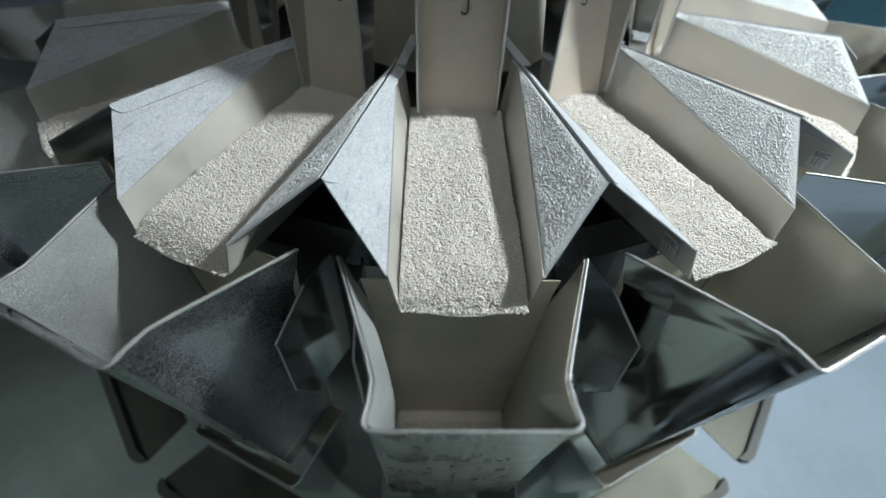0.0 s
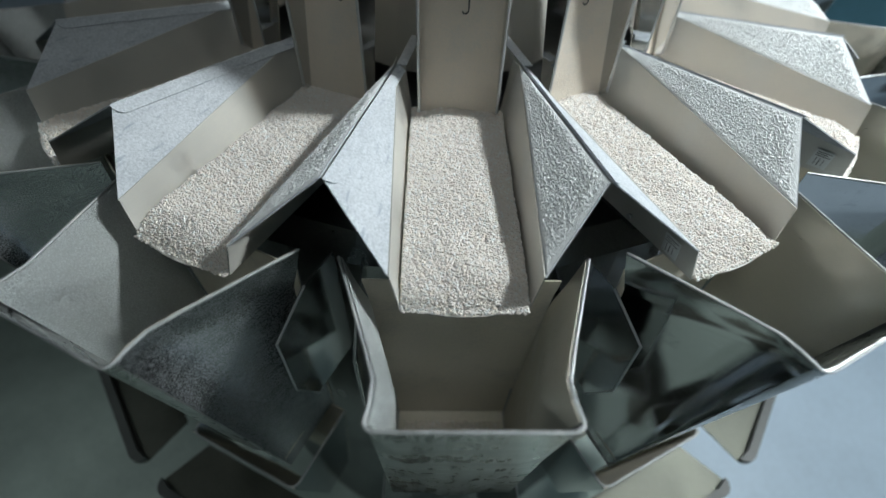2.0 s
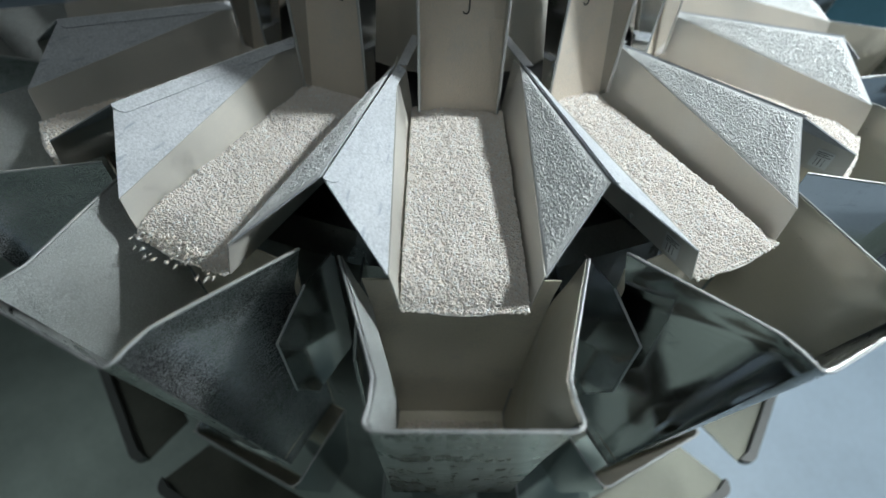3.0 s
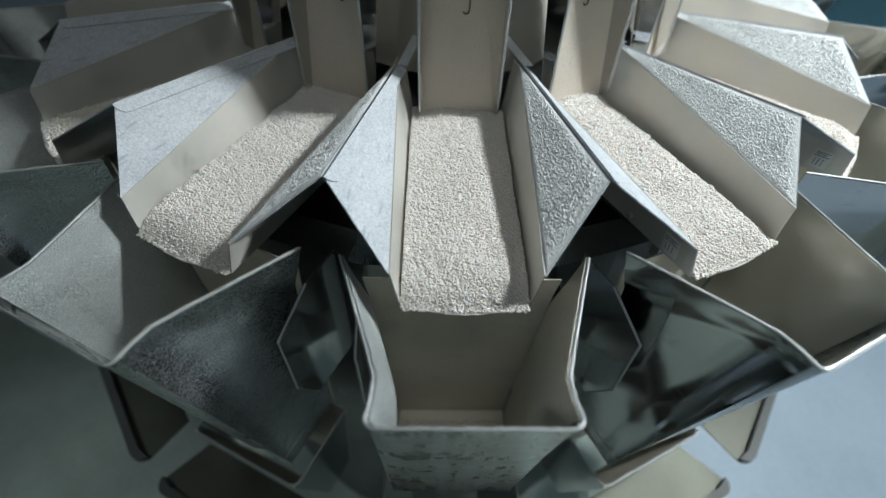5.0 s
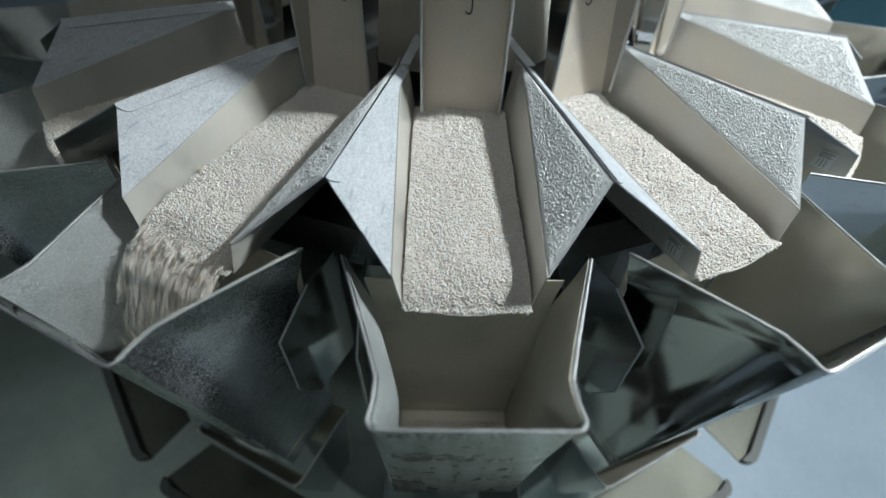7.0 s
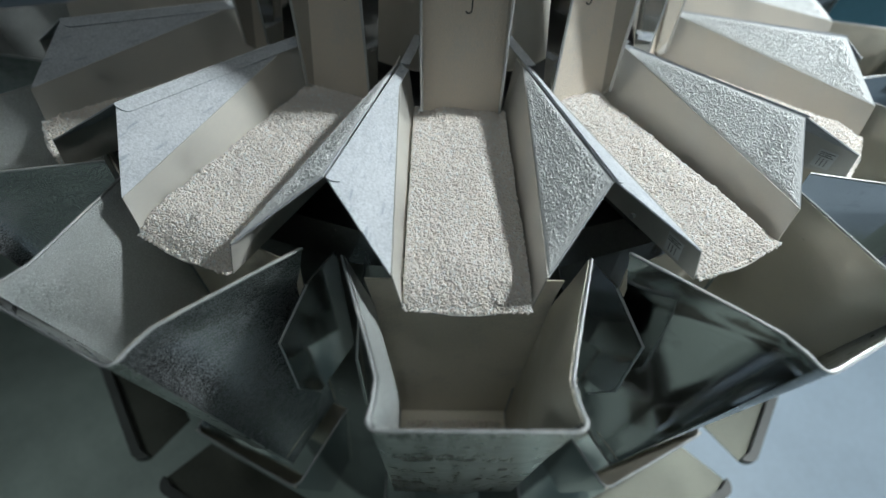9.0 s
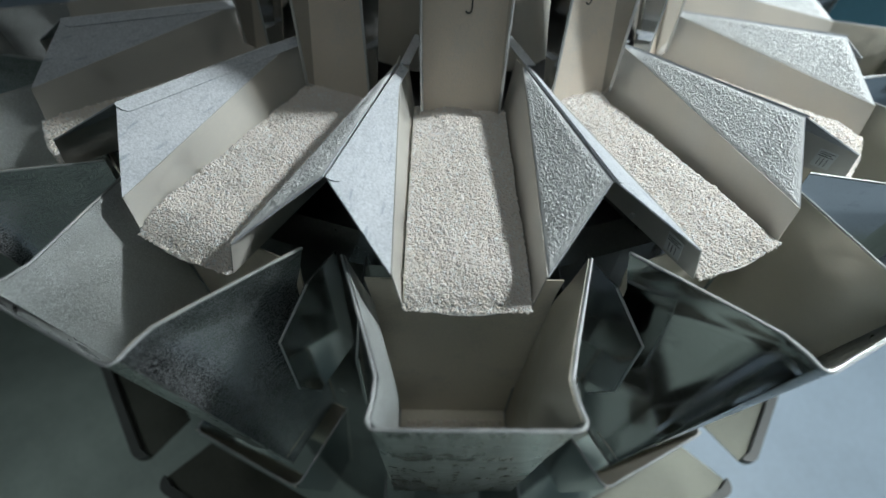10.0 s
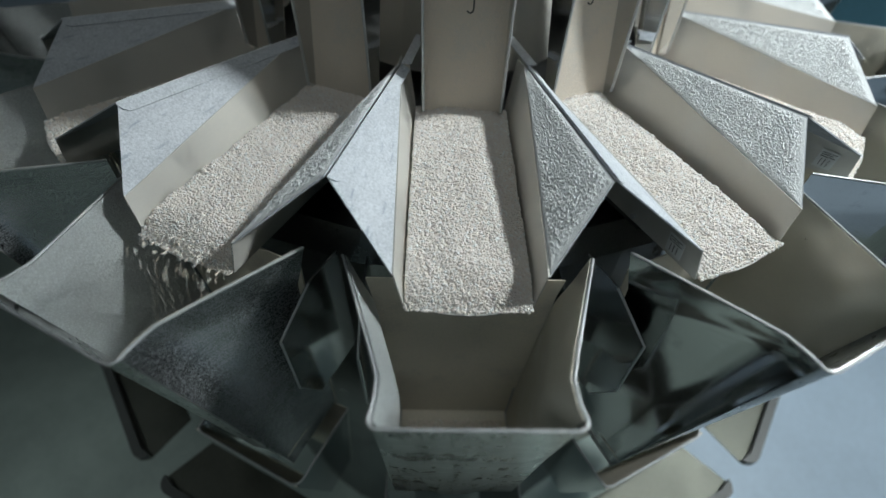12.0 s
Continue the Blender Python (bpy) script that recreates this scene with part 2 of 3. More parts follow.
# ---- the hall ----


def hall():
    lo, hi, bottom, top = (-4.0, -3.4), (4.0, 4.6), -1.05, 2.75
    tagged(link_mesh("floor", box((lo[0], lo[1], bottom - 0.1), (hi[0], hi[1], bottom)), FLOOR), "smooth pale grey-blue coated floor of the packing hall", "floor", kind="structure")
    tagged(link_mesh("ceiling", box((lo[0], lo[1], top), (hi[0], hi[1], top + 0.1)), CEIL), "plain grey painted ceiling", "ceiling", kind="structure")
    t = 0.15
    for name, a, b in (
        ("wall_south", (lo[0] - t, lo[1] - t, bottom), (hi[0] + t, lo[1], top)),
        ("wall_north", (lo[0] - t, hi[1], bottom), (hi[0] + t, hi[1] + t, top)),
        ("wall_west", (lo[0] - t, lo[1], bottom), (lo[0], hi[1], top)),
        ("wall_east", (hi[0], lo[1], bottom), (hi[0] + t, hi[1], top)),
    ):
        tagged(link_mesh(name, box(a, b), WALL), "plain dark grey-green painted wall of the hall", "wall", kind="structure")


hall()

# ---- one feeder trough, then its copies ----
FLOOR_R0, FLOOR_R1, FLOOR_S = 0.292, 0.5863, 0.055
FOLD_R, FOLD_S, FOLD_Z = 0.5817, 0.0626, 0.0376
TIP_R, TIP_Z = 0.5175, 0.0825
TIP_S = TIP_R * HALF - 0.0015
IN_R, IN_S, IN_Z = 0.3097, 0.0690, 0.0747


def crust(d, g, c):
    """A skin of clotted crumbs over the flange d, g, c, thinning out at its edges."""
    bm = bmesh.new()
    n = (d - c).cross(g - c).normalized()
    n = n if n.z > 0 else -n
    na, nb = 270, 76
    rows = []
    for i in range(na + 1):
        a = 0.05 + 0.945 * i / na
        row = []
        for j in range(nb + 1):
            b = 0.015 + 0.97 * j / nb
            p = c + a * ((1 - b) * (d - c) + b * (g - c))
            q = p * 1000
            clot = 0.7 * noise.noise(q / 1.5) + 0.8 * noise.noise(q / 0.95 + Vector((9, 3, 5)))
            low = noise.noise(q / 17)
            rim = min(1, 12 * b, 12 * (1 - b), 16 * (1.0 - a), 8 * (a - 0.05)) if 0 < i < na and 0 < j < nb else 0
            lift = min(1.0, max(0.0, 1.25 * (clot + 0.34 + 0.25 * low)))
            row.append(bm.verts.new(p + n * (0.00022 + max(0, rim) * (0.0003 + 0.0014 * lift + 0.0004 * max(0, clot)))))
        rows.append(row)
    for i in range(na):
        for j in range(nb):
            bm.faces.new((rows[i][j], rows[i + 1][j], rows[i + 1][j + 1], rows[i][j + 1]))
    return bm


def trough(crusted):
    """A tray with upright sides, whose wide sloping flanges rise to a ridge shared with the next tray."""
    t = empty("feeder_trough")
    nose = [(FLOOR_R1 + 0.009 * math.cos(a * math.pi / 2), FLOOR_S * a) for a in (-1, -0.75, -0.5, -0.25, 0, 0.25, 0.5, 0.75, 1)]
    part("base_plate", sheet([rsz(FLOOR_R0, FLOOR_S, 0)] + [rsz(r, s, 0) for r, s in nose[::-1]] + [rsz(FLOOR_R0, -FLOOR_S, 0)], 0.0015), STEEL_WALL, t)
    # bent smoothly: lofted from foot to fold
    foot = [rsz(FLOOR_R0 + (FLOOR_R1 - FLOOR_R0) * u, FLOOR_S, 0) for u in (0, 0.06, 0.3, 0.6, 0.85, 1)]
    top = [rsz(FLOOR_R0, 0.0632, IN_Z)] + [rsz(IN_R + (FOLD_R - IN_R) * u, IN_S + (FOLD_S - IN_S) * u, IN_Z + (FOLD_Z - IN_Z) * u) for u in (0, 0.25, 0.56, 0.83, 1)]
    part("side_wall", loft([foot, top], 0.0012), STEEL_WALL, t)
    part("side_wall", loft([mirrored(foot)[::-1], mirrored(top)[::-1]], -0.0012), STEEL_WALL, t)
    right = [rsz(FOLD_R, FOLD_S, FOLD_Z), rsz(TIP_R, TIP_S, TIP_Z), rsz(IN_R, IN_S, IN_Z)]
    part("flange", sheet(right, 0.0012), STEEL_FLANGE, t, "steel flange under a crust of rice dust")
    part("dust_crust", crust(*(Vector(p) for p in right)), CRUMBED, t, "crust of clotted pale rice dust", True) if crusted else None
    part("flange", sheet(mirrored(right), 0.0012), STEEL_FLANGE, t, "smooth steel flange whitened with dust")
    # the lip folded over the ridge on to the next tray's flange, with a rounded corner
    turn = pose(0, 0, 0, 0, 0, STEP)
    d1, g1, c1 = (turn @ Vector(p) for p in mirrored(right))
    d1, c1 = c1, d1
    nrm = (g1 - c1).cross(d1 - c1).normalized()
    nrm = nrm if nrm.z > 0 else -nrm
    along = (g1 - c1).normalized()
    down = nrm.cross(along)
    down = down if down.z < 0 else -down
    mid = Vector((math.sin(radians(STEP / 2)), -math.cos(radians(STEP / 2)), 0))
    ridge1 = g1 + nrm * 0.0015 + along * 0.002
    ridge0 = c1 + nrm * 0.0013
    back = ridge0 - mid * 0.075
    w = 0.0125
    lip = [ridge0 + down * w * 0.9, ridge0, ridge1] + [ridge1 - along * (0.010 - 0.010 * math.cos(a)) + down * (w * math.sin(a)) for a in (0.35, 0.7, 1.05, 1.3, math.pi / 2)]
    side_way = Vector((math.cos(radians(STEP / 2)), math.sin(radians(STEP / 2)), 0))
    part("ridge_strip", sheet([back + side_way * 0.007, back - side_way * 0.004, ridge0 - side_way * 0.001, ridge0 + side_way * 0.010], 0.0012), STEEL_FLANGE, t)
    part("ridge_lip", sheet(lip, 0.0009), STEEL_FLANGE, t, "folded lip over the ridge, dusted white")
    def outer(r, z):
        u = (r - IN_R) / (FOLD_R - IN_R)
        top_s, top_z = IN_S - 0.002 + (FOLD_S - IN_S + 0.002) * u, IN_Z + (FOLD_Z - IN_Z) * u
        return rsz(r, -(FLOOR_S + (top_s - FLOOR_S) * z / top_z + 0.0022), z)

    tag = part("wall_label", sheet([outer(0.549, 0.007), outer(0.549, 0.031), outer(0.567, 0.030), outer(0.567, 0.007)], 0.0004), PAPER, t, "small pale sticker with dark marks")
    for z0, z1, r0, r1 in ((0.0275, 0.0282, 0.5505, 0.565), (0.0250, 0.0257, 0.5505, 0.562), (0.0225, 0.0232, 0.5505, 0.565), (0.010, 0.020, 0.5535, 0.5541), (0.010, 0.020, 0.557, 0.5578), (0.010, 0.020, 0.561, 0.5615)):
        pts = [Vector(outer(r, z)) - Vector((0.0006, 0, 0)) for r, z in ((r0, z0), (r0, z1), (r1, z1), (r1, z0))]
        part("printed_bar", sheet(pts, 0.0002), INK, tag)
    nut = bmesh.new()
    bmesh.ops.create_cone(nut, cap_ends=True, segments=10, radius1=0.003, radius2=0.0024, depth=0.004, matrix=Matrix.Translation(outer(0.505, 0.010)) @ pose(0, 0, 0, 0, 90))
    part("bolt", nut, STEEL_RIM, t)
    part("drive_bracket", box(rsz(0.50, -0.035, -0.028), rsz(0.33, 0.035, -0.0022), 0.003), DARK, t, "dark mount under the tray")
    return tagged(t, "stainless steel vibrating feeder trough dusted with rice flour", "feeder trough", "ring of feeder troughs")


first_trough, far_trough = trough(True), trough(False)
far_trough.matrix_basis = head(7)
TROUGHS = {0: first_trough, 7: far_trough}
for k in (-3, -2, -1, 1, 2, 3):
    TROUGHS[k] = copy_thing(first_trough, head(k))
for k in (-6, -5, -4, 4, 5, 6):
    TROUGHS[k] = copy_thing(far_trough, head(k))

# ---- upright chutes at the inner ends ----


def chute():
    t = empty("feed_chute")
    r, s, z0, z1 = 0.334, 0.0446, 0.031, 0.40
    part("back_plate", sheet([rsz(r - 0.012, -s, z0 - 0.01), rsz(r - 0.012, s, z0 - 0.01), rsz(r - 0.075, s, z1), rsz(r - 0.075, -s, z1)], 0.0015), STEEL_CHUTE, t, "sloping back plate dusted with rice flour")
    side = [rsz(r, s, z0), rsz(r, s, z1), rsz(r - 0.075, s, z1), rsz(r - 0.012, s, z0 - 0.01)]
    part("side_plate", sheet(side, 0.0015), STEEL_MIRROR, t)
    part("side_plate", sheet(mirrored(side), 0.0015), STEEL_MIRROR, t)
    for sg in (-1, 1):
        part("edge_fold", tube([rsz(r, sg * s, z0), rsz(r, sg * s, z1)], 0.0016), STEEL_RIM, t)
    def on_back(q, z, off=0.0012):
        u = (z - z0 + 0.01) / (z1 - z0 + 0.01)
        return Vector(rsz(r - 0.012 - 0.063 * u + off, q, z))

    hook = [on_back(0.0075, 0.150), on_back(0.0075, 0.134), on_back(0.0068, 0.1305), on_back(0.0048, 0.1290), on_back(0.0025, 0.1292), on_back(0.0008, 0.1310)]
    part("slot", tube(hook, 0.0009, 6), DARK, t, "dark hooked slot cut in the plate")
    return tagged(t, "upright stainless steel feed chute over a trough", "chute", "ring of feed chutes")


first_chute = chute()
for k in range(1, HEADS):
    copy_thing(first_chute, head(k))

# ---- hoppers ----
W_R, W_S, W_Z = 0.5502, 0.1073, 0.0238
B_R, B_S, B_Z = 0.7044, 0.0692, 0.0366
Q_R, Q_S, Q_Z = 0.6419, 0.0745, -0.33
P_R, P_S = 0.54, 0.0745
GATE_Z = -0.302


def hopper():
    """A wedge of sheet metal: sloping front, sides that flare into wings towards the trough, a back plate."""
    t = empty("feed_hopper")
    rc = 0.007
    top = [(B_R, 0.0), (B_R, B_S - rc)] + [(B_R - rc + rc * math.cos(a), B_S - rc + rc * math.sin(a)) for a in (0.4, 0.8, 1.2, 1.5708)]
    side_top = [(B_R - rc, B_S, B_Z), (0.685, 0.0672, 0.0352), (0.668, 0.0668, 0.0338), (0.645, 0.0742, 0.032), (0.61, 0.0864, 0.029), (0.575, 0.0986, 0.026), (W_R, W_S, W_Z)]
    bot_r = [Q_R - 0.006, 0.634, 0.625, 0.612, 0.59, 0.565, P_R]

    def side(sg, inset=0.0):
        """Rows from the rim down: a wing strip leans in to a crease, then a flat panel goes to the gate."""
        lines = [[rsz(r, sg * s, z) for r, s, z in side_top]]
        crease = []
        for i, ((r, s, z), br) in enumerate(zip(side_top, bot_r)):
            u = i / (len(side_top) - 1)
            crease.append((r + (br - r) * (0.03 + 0.14 * u) + 0.004 * u, s - 0.0004 - 0.006 * min(1, 3.5 * u) - 0.012 * u, z - 0.010 - 0.049 * u))
        lines.append([rsz((r + c[0]) / 2, sg * ((s + c[1]) / 2 + 0.0008), (z + c[2]) / 2) for (r, s, z), c in zip(side_top, crease)])
        lines.append([rsz(r, sg * s, z) for r, s, z in crease])
        panel = [[rsz(r + (br - r) * u, sg * (s - 0.0012 * min(1, u * 25) + (Q_S - s) * u), z + (Q_Z - z) * u) for (r, s, z), br in zip(crease, bot_r)] for u in (0, 0.04, 0.2, 0.4, 0.6, 0.8, 1.0)]
        lines += panel[1:]
        return [[(x - sg * inset, y, z) for x, y, z in l] for l in lines]

    # Light each side gets is put into its steel tone; specks are dust.
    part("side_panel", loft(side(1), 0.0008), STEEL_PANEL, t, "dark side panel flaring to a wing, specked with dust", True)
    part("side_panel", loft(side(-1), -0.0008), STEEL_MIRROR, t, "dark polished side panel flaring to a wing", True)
    part("inner_skin", loft(side(1, 0.0022), 0.0006), STEEL_LINER, t, "inside face filmed with warm dust, toned darker as turned from the light", True)
    part("inner_skin", loft(side(-1, 0.0022), -0.0006), STEEL_WING, t, "inside face specked with pale dust, toned lighter as facing the light", True)
    front_top = [rsz(r, -s, B_Z) for r, s in top[::-1]] + [rsz(r, s, B_Z) for r, s in top[1:]]
    n = len(front_top)
    front_bot = [rsz(Q_R if 4 <= i < n - 4 else Q_R - 0.004, (i / (n - 1) * 2 - 1) * Q_S, Q_Z) for i in range(n)]
    mids = [[Vector(a).lerp(Vector(b), u) for a, b in zip(front_top, front_bot)] for u in (0, 0.35, 0.7, 1)]
    part("front_panel", loft(mids, 0.0016), STEEL_FRONT, t, "smeared front panel", True)
    part("back_panel", sheet([rsz(W_R - 0.004, -0.092, -0.012), rsz(W_R - 0.005, -0.0885, -0.038), rsz(P_R, -Q_S, Q_Z), rsz(P_R, Q_S, Q_Z), rsz(W_R - 0.005, 0.0885, -0.038), rsz(W_R - 0.004, 0.092, -0.012)], 0.0016), STEEL_BUCKET, t)
    part("gate", sheet([rsz(P_R + 0.003, -Q_S + 0.002, GATE_Z), rsz(Q_R - 0.002, -Q_S + 0.002, GATE_Z), rsz(Q_R - 0.002, Q_S - 0.002, GATE_Z), rsz(P_R + 0.003, Q_S - 0.002, GATE_Z)], 0.002), STEEL_BUCKET, t, "closed bottom gate with rice dust on it")
    rim = [rsz(r, -s, z) for r, s, z in side_top[::-1]] + front_top + [rsz(r, s, z) for r, s, z in side_top]
    part("rim", tube(rim, 0.00125, 8), STEEL_RIM, t, "bare rolled steel rim", True)
    for sg in (-1, 1):
        part("corner_strip", tube([rsz(0.575, sg * 0.072, GATE_Z + 0.002), rsz(0.547, sg * 0.071, GATE_Z + 0.002), rsz(0.5485, sg * 0.0725, -0.225)], 0.0013, 6), STEEL_RIM, t)
        hang = [(0.548, -0.034), (0.60, -0.064), (0.60, -0.157), (0.575, -0.21), (0.50, -0.21), (0.50, -0.034)]
        part("hanger_bracket", sheet([rsz(r, sg * 0.098, z) for r, z in hang], 0.002 * sg), STEEL_MIRROR, t, "bent dark polished hanger bracket")
        part("bracket_edge", tube([rsz(r, sg * 0.098, z) for r, z in hang[:4]], 0.0014, 6), STEEL_RIM, t)
    return tagged(t, "open-topped stainless steel feed hopper under a trough", "hopper", "ring of feed hoppers")


first_hopper = hopper()
for k in range(1, HEADS):
    copy_thing(first_hopper, head(k))


def weigh_hopper():
    t = empty("weigh_hopper")
    z0, z1 = -0.352, -0.60
    r0, r1, s0, s1 = 0.656, 0.60, 0.088, 0.06
    b0, b1 = 0.535, 0.535
    part("front_panel", sheet([rsz(r0, -s0, z0), rsz(r1, -s1, z1), rsz(r1, s1, z1), rsz(r0, s0, z0)], 0.0016), STEEL_BUCKET, t)
    side = [rsz(r0, s0, z0), rsz(r1, s1, z1), rsz(b1, s1, z1), rsz(b0, s0, z0)]
    part("side_panel", sheet(side, 0.0016), STEEL_MIRROR, t)
    part("side_panel", sheet(mirrored(side), 0.0016), STEEL_MIRROR, t)
    part("back_panel", sheet([rsz(b0, s0, z0), rsz(b1, s1, z1), rsz(b1, -s1, z1), rsz(b0, -s0, z0)], 0.0016), STEEL_BUCKET, t)
    part("rim", tube([rsz(b0, -s0, z0), rsz(r0 - 0.01, -s0, z0), rsz(r0 - 0.003, -s0 + 0.003, z0), rsz(r0, -s0 + 0.01, z0), rsz(r0, s0 - 0.01, z0), rsz(r0 - 0.003, s0 - 0.003, z0), rsz(r0 - 0.01, s0, z0), rsz(b0, s0, z0)], 0.0018), STEEL_RIM, t, "", True)
    rim = []
    for sg in (1, -1):
        arc = [(0.735 - 0.02 + 0.02 * math.cos(a), sg * (0.12 + 0.02 * math.sin(a))) for a in (0.0, 0.4, 0.8, 1.2, 1.57)]
        rim += arc if sg > 0 else arc[::-1]
    half = len(rim) // 2
    shelf = [(0.645, 0.116)] + rim[:half][::-1] + rim[half:][::-1] + [(0.645, -0.116)]
    part("splash_plate", sheet([rsz(r, q, -0.465) for r, q in shelf], 0.002), STEEL_SHELF, t, "dull steel plate below the gate")
    part("edge_strip", sheet([rsz(r, q, -0.4625) for r, q in rim[:half][::-1] + rim[half:][::-1] + [(0.722, -0.118), (0.722, 0.118)]], 0.010), DARK, t, "dark rubber edge strip")
    return tagged(t, "lower stainless steel weigh hopper below a feed hopper", "hopper", "ring of weigh hoppers")


first_weigh = weigh_hopper()
for k in range(1, HEADS):
    copy_thing(first_weigh, head(k))


def machine_body():
    t = empty("weigher_body")
    def drum(r0, z0, r1, z1):
        bm = bmesh.new()
        bmesh.ops.create_cone(bm, cap_ends=True, segments=HEADS * 2, radius1=r0, radius2=r1, depth=z1 - z0, matrix=Matrix.Translation((0, 0, (z0 + z1) / 2)))
        return bm
    part("housing", drum(0.47, -0.62, 0.47, -0.06), BODY, t, "dark stainless drive housing")
    part("top_plate", drum(0.50, -0.06, 0.48, -0.03), BODY, t)
    part("cone_core", drum(0.19, -0.0, 0.10, 0.42), STEEL_WALL, t, "dusty steel core under the chutes")
    part("base", drum(0.50, -1.042, 0.40, -0.62), BODY, t, "flared collecting base")
    return tagged(t, "dark stainless steel drive housing of the weighing machine", "machine body")


machine_body()

# ---- rice ----
GRAIN = 0.0027


def grain_array(rng, centres, ups=0.34, scale=0.84):
    """Vertices and faces of slim grains, at the given centres and in random turns."""
    v, f = [], []
    ring = [(math.cos(a), math.sin(a)) for a in (0.3, 1.871, 3.442, 5.012)]
    for c in centres:
        a, b = rng.uniform(0, math.pi * 2), rng.gauss(0, ups)
        d = Vector((math.cos(a) * math.cos(b), math.sin(a) * math.cos(b), math.sin(b)))
        u = d.cross(Vector((0.01, 0, 1))).normalized()
        w = d.cross(u)
        l = GRAIN * rng.uniform(0.45, 1.1) * scale
        q = 0.00135 * rng.uniform(0.85, 1.15) * scale
        o = len(v)
        v.append(c - d * l)
        for s in (-0.55, 0.55):
            v.extend(c + d * l * s + (u * x + w * y) * q for x, y in ring)
        v.append(c + d * l)
        for k in range(4):
            m = (k + 1) % 4
            f.extend(((o, o + 1 + m, o + 1 + k), (o + 1 + k, o + 1 + m, o + 5 + m, o + 5 + k), (o + 9, o + 5 + k, o + 5 + m)))
    return v, f


FULL = {-2: 0.25, -3: 0.25}


def bed_height(r, s, k):
    """Height of the rice in a trough: fullest inside, rounded off at the lip."""
    u = (r - 0.30) / (FLOOR_R1 - 0.30)
    h = 0.027 - 0.010 * u + 0.0025 * noise.noise((r * 30, s * 30, k * 7.0)) - 0.003 * (abs(s) / FLOOR_S) ** 2
    edge = max(0.0, (r - 0.556) / 0.034)
    dip = max(0.0, (s / FLOOR_S - 0.64) / 0.36)
    h -= (0.017 if k > 0 else 0.005) * dip * dip * (3 - 2 * dip)
    h *= FULL.get(k, 1.0)
    return max(0.0018, h * (1 - min(1, edge) ** 2.2 * 0.86))


def rice_bed(k, count, seed):
    rng = random.Random(seed)
    bm = bmesh.new()
    nr, ns = 90, 34
    grid = []
    for i in range(nr + 1):
        row = []
        for j in range(ns + 1):
            s = (j / ns * 2 - 1) * (FLOOR_S - 0.001)
            r = 0.312 + (FLOOR_R1 - 0.006 + 0.005 * math.cos(s / FLOOR_S * 1.5) - 0.312) * i / nr
            row.append(bm.verts.new(rsz(r, s, bed_height(r, s, k) - 0.0008 + 0.0012 * noise.noise((r * 140, s * 140, k * 3.0)))))
        grid.append(row)
    for i in range(nr):
        for j in range(ns):
            bm.faces.new((grid[i][j], grid[i + 1][j], grid[i + 1][j + 1], grid[i][j + 1]))
    edge = [grid[i][0] for i in range(nr + 1)] + [grid[nr][j] for j in range(1, ns + 1)] + [grid[i][ns] for i in range(nr - 1, -1, -1)] + [grid[0][j] for j in range(ns - 1, 0, -1)]
    low = [bm.verts.new((v.co.x, v.co.y, 0.0004)) for v in edge]
    for i in range(len(edge)):
        j = (i + 1) % len(edge)
        bm.faces.new((edge[i], low[i], low[j], edge[j]))
    bm.faces.new(low[::-1])
    ob = link_mesh("rice_bed", bm, RICE_BASE)
    cs = []
    for _ in range(count):
        s = rng.uniform(-1, 1) * (FLOOR_S - 0.0015)
        r = rng.uniform(0.312, FLOOR_R1 + 0.004 + 0.003 * math.cos(s / FLOOR_S * 1.5))
        cs.append(Vector(rsz(r, s, bed_height(r, s, k) + rng.uniform(-0.0009, 0.0005) + 0.0012 * noise.noise((r * 140, s * 140, k * 3.0)))))
    v, f = grain_array(rng, cs)
    me = bpy.data.meshes.new("grains")
    me.from_pydata(v, [], f)
    me.polygons.foreach_set("use_smooth", [True] * len(f))
    me.materials.append(RICE)
    g = new("grains", me)
    g.parent = ob
    tagged(g, "", kind="stuff")
    ob.matrix_basis = head(k)
    return tagged(ob, "bed of short white rice grains filling a feeder trough", "rice", "rice in the troughs", "stuff")


BEDS = {}
for k, count in ((0, 19000), (-1, 19000), (1, 19000), (2, 12000), (-2, 7000), (3, 4000), (-3, 2500)):
    BEDS[k] = rice_bed(k, count, 40 + k)


def hopper_rice(k, count, seed):
    """A thin scatter left on a closed gate."""
    rng = random.Random(seed)
    cs = [Vector(rsz(0.558 + 0.055 * rng.random() ** 0.8, rng.uniform(-0.066, 0.066), GATE_Z + 0.0012 + rng.uniform(0, 0.0025))) for _ in range(count)]
    v, f = grain_array(rng, cs)
    me = bpy.data.meshes.new("rice_scatter")
    me.from_pydata(v, [], f)
    me.materials.append(RICE)
    ob = new("rice_scatter", me)
    ob.matrix_basis = head(k)
    return tagged(ob, "thin scatter of rice grains on a hopper gate", "rice", "rice in the hoppers", "stuff")


for k in (-1, 0, 1):
    hopper_rice(k, 1800, 70 + k)

# ---- things on the hall floor ----


# Added sheet: its darker tone stands in for shade on the left floor.
def floor_shade_sheet():
    bm = box((-3.3, -3.0, -1.05), (0.56, 2.6, -1.042), 0.003)
    return tagged(link_mesh("floor_shade_sheet", bm, FLOOR_SHADE), "added dark olive sheet on the pale floor, in place of shade", "mat")


floor_shade_sheet()


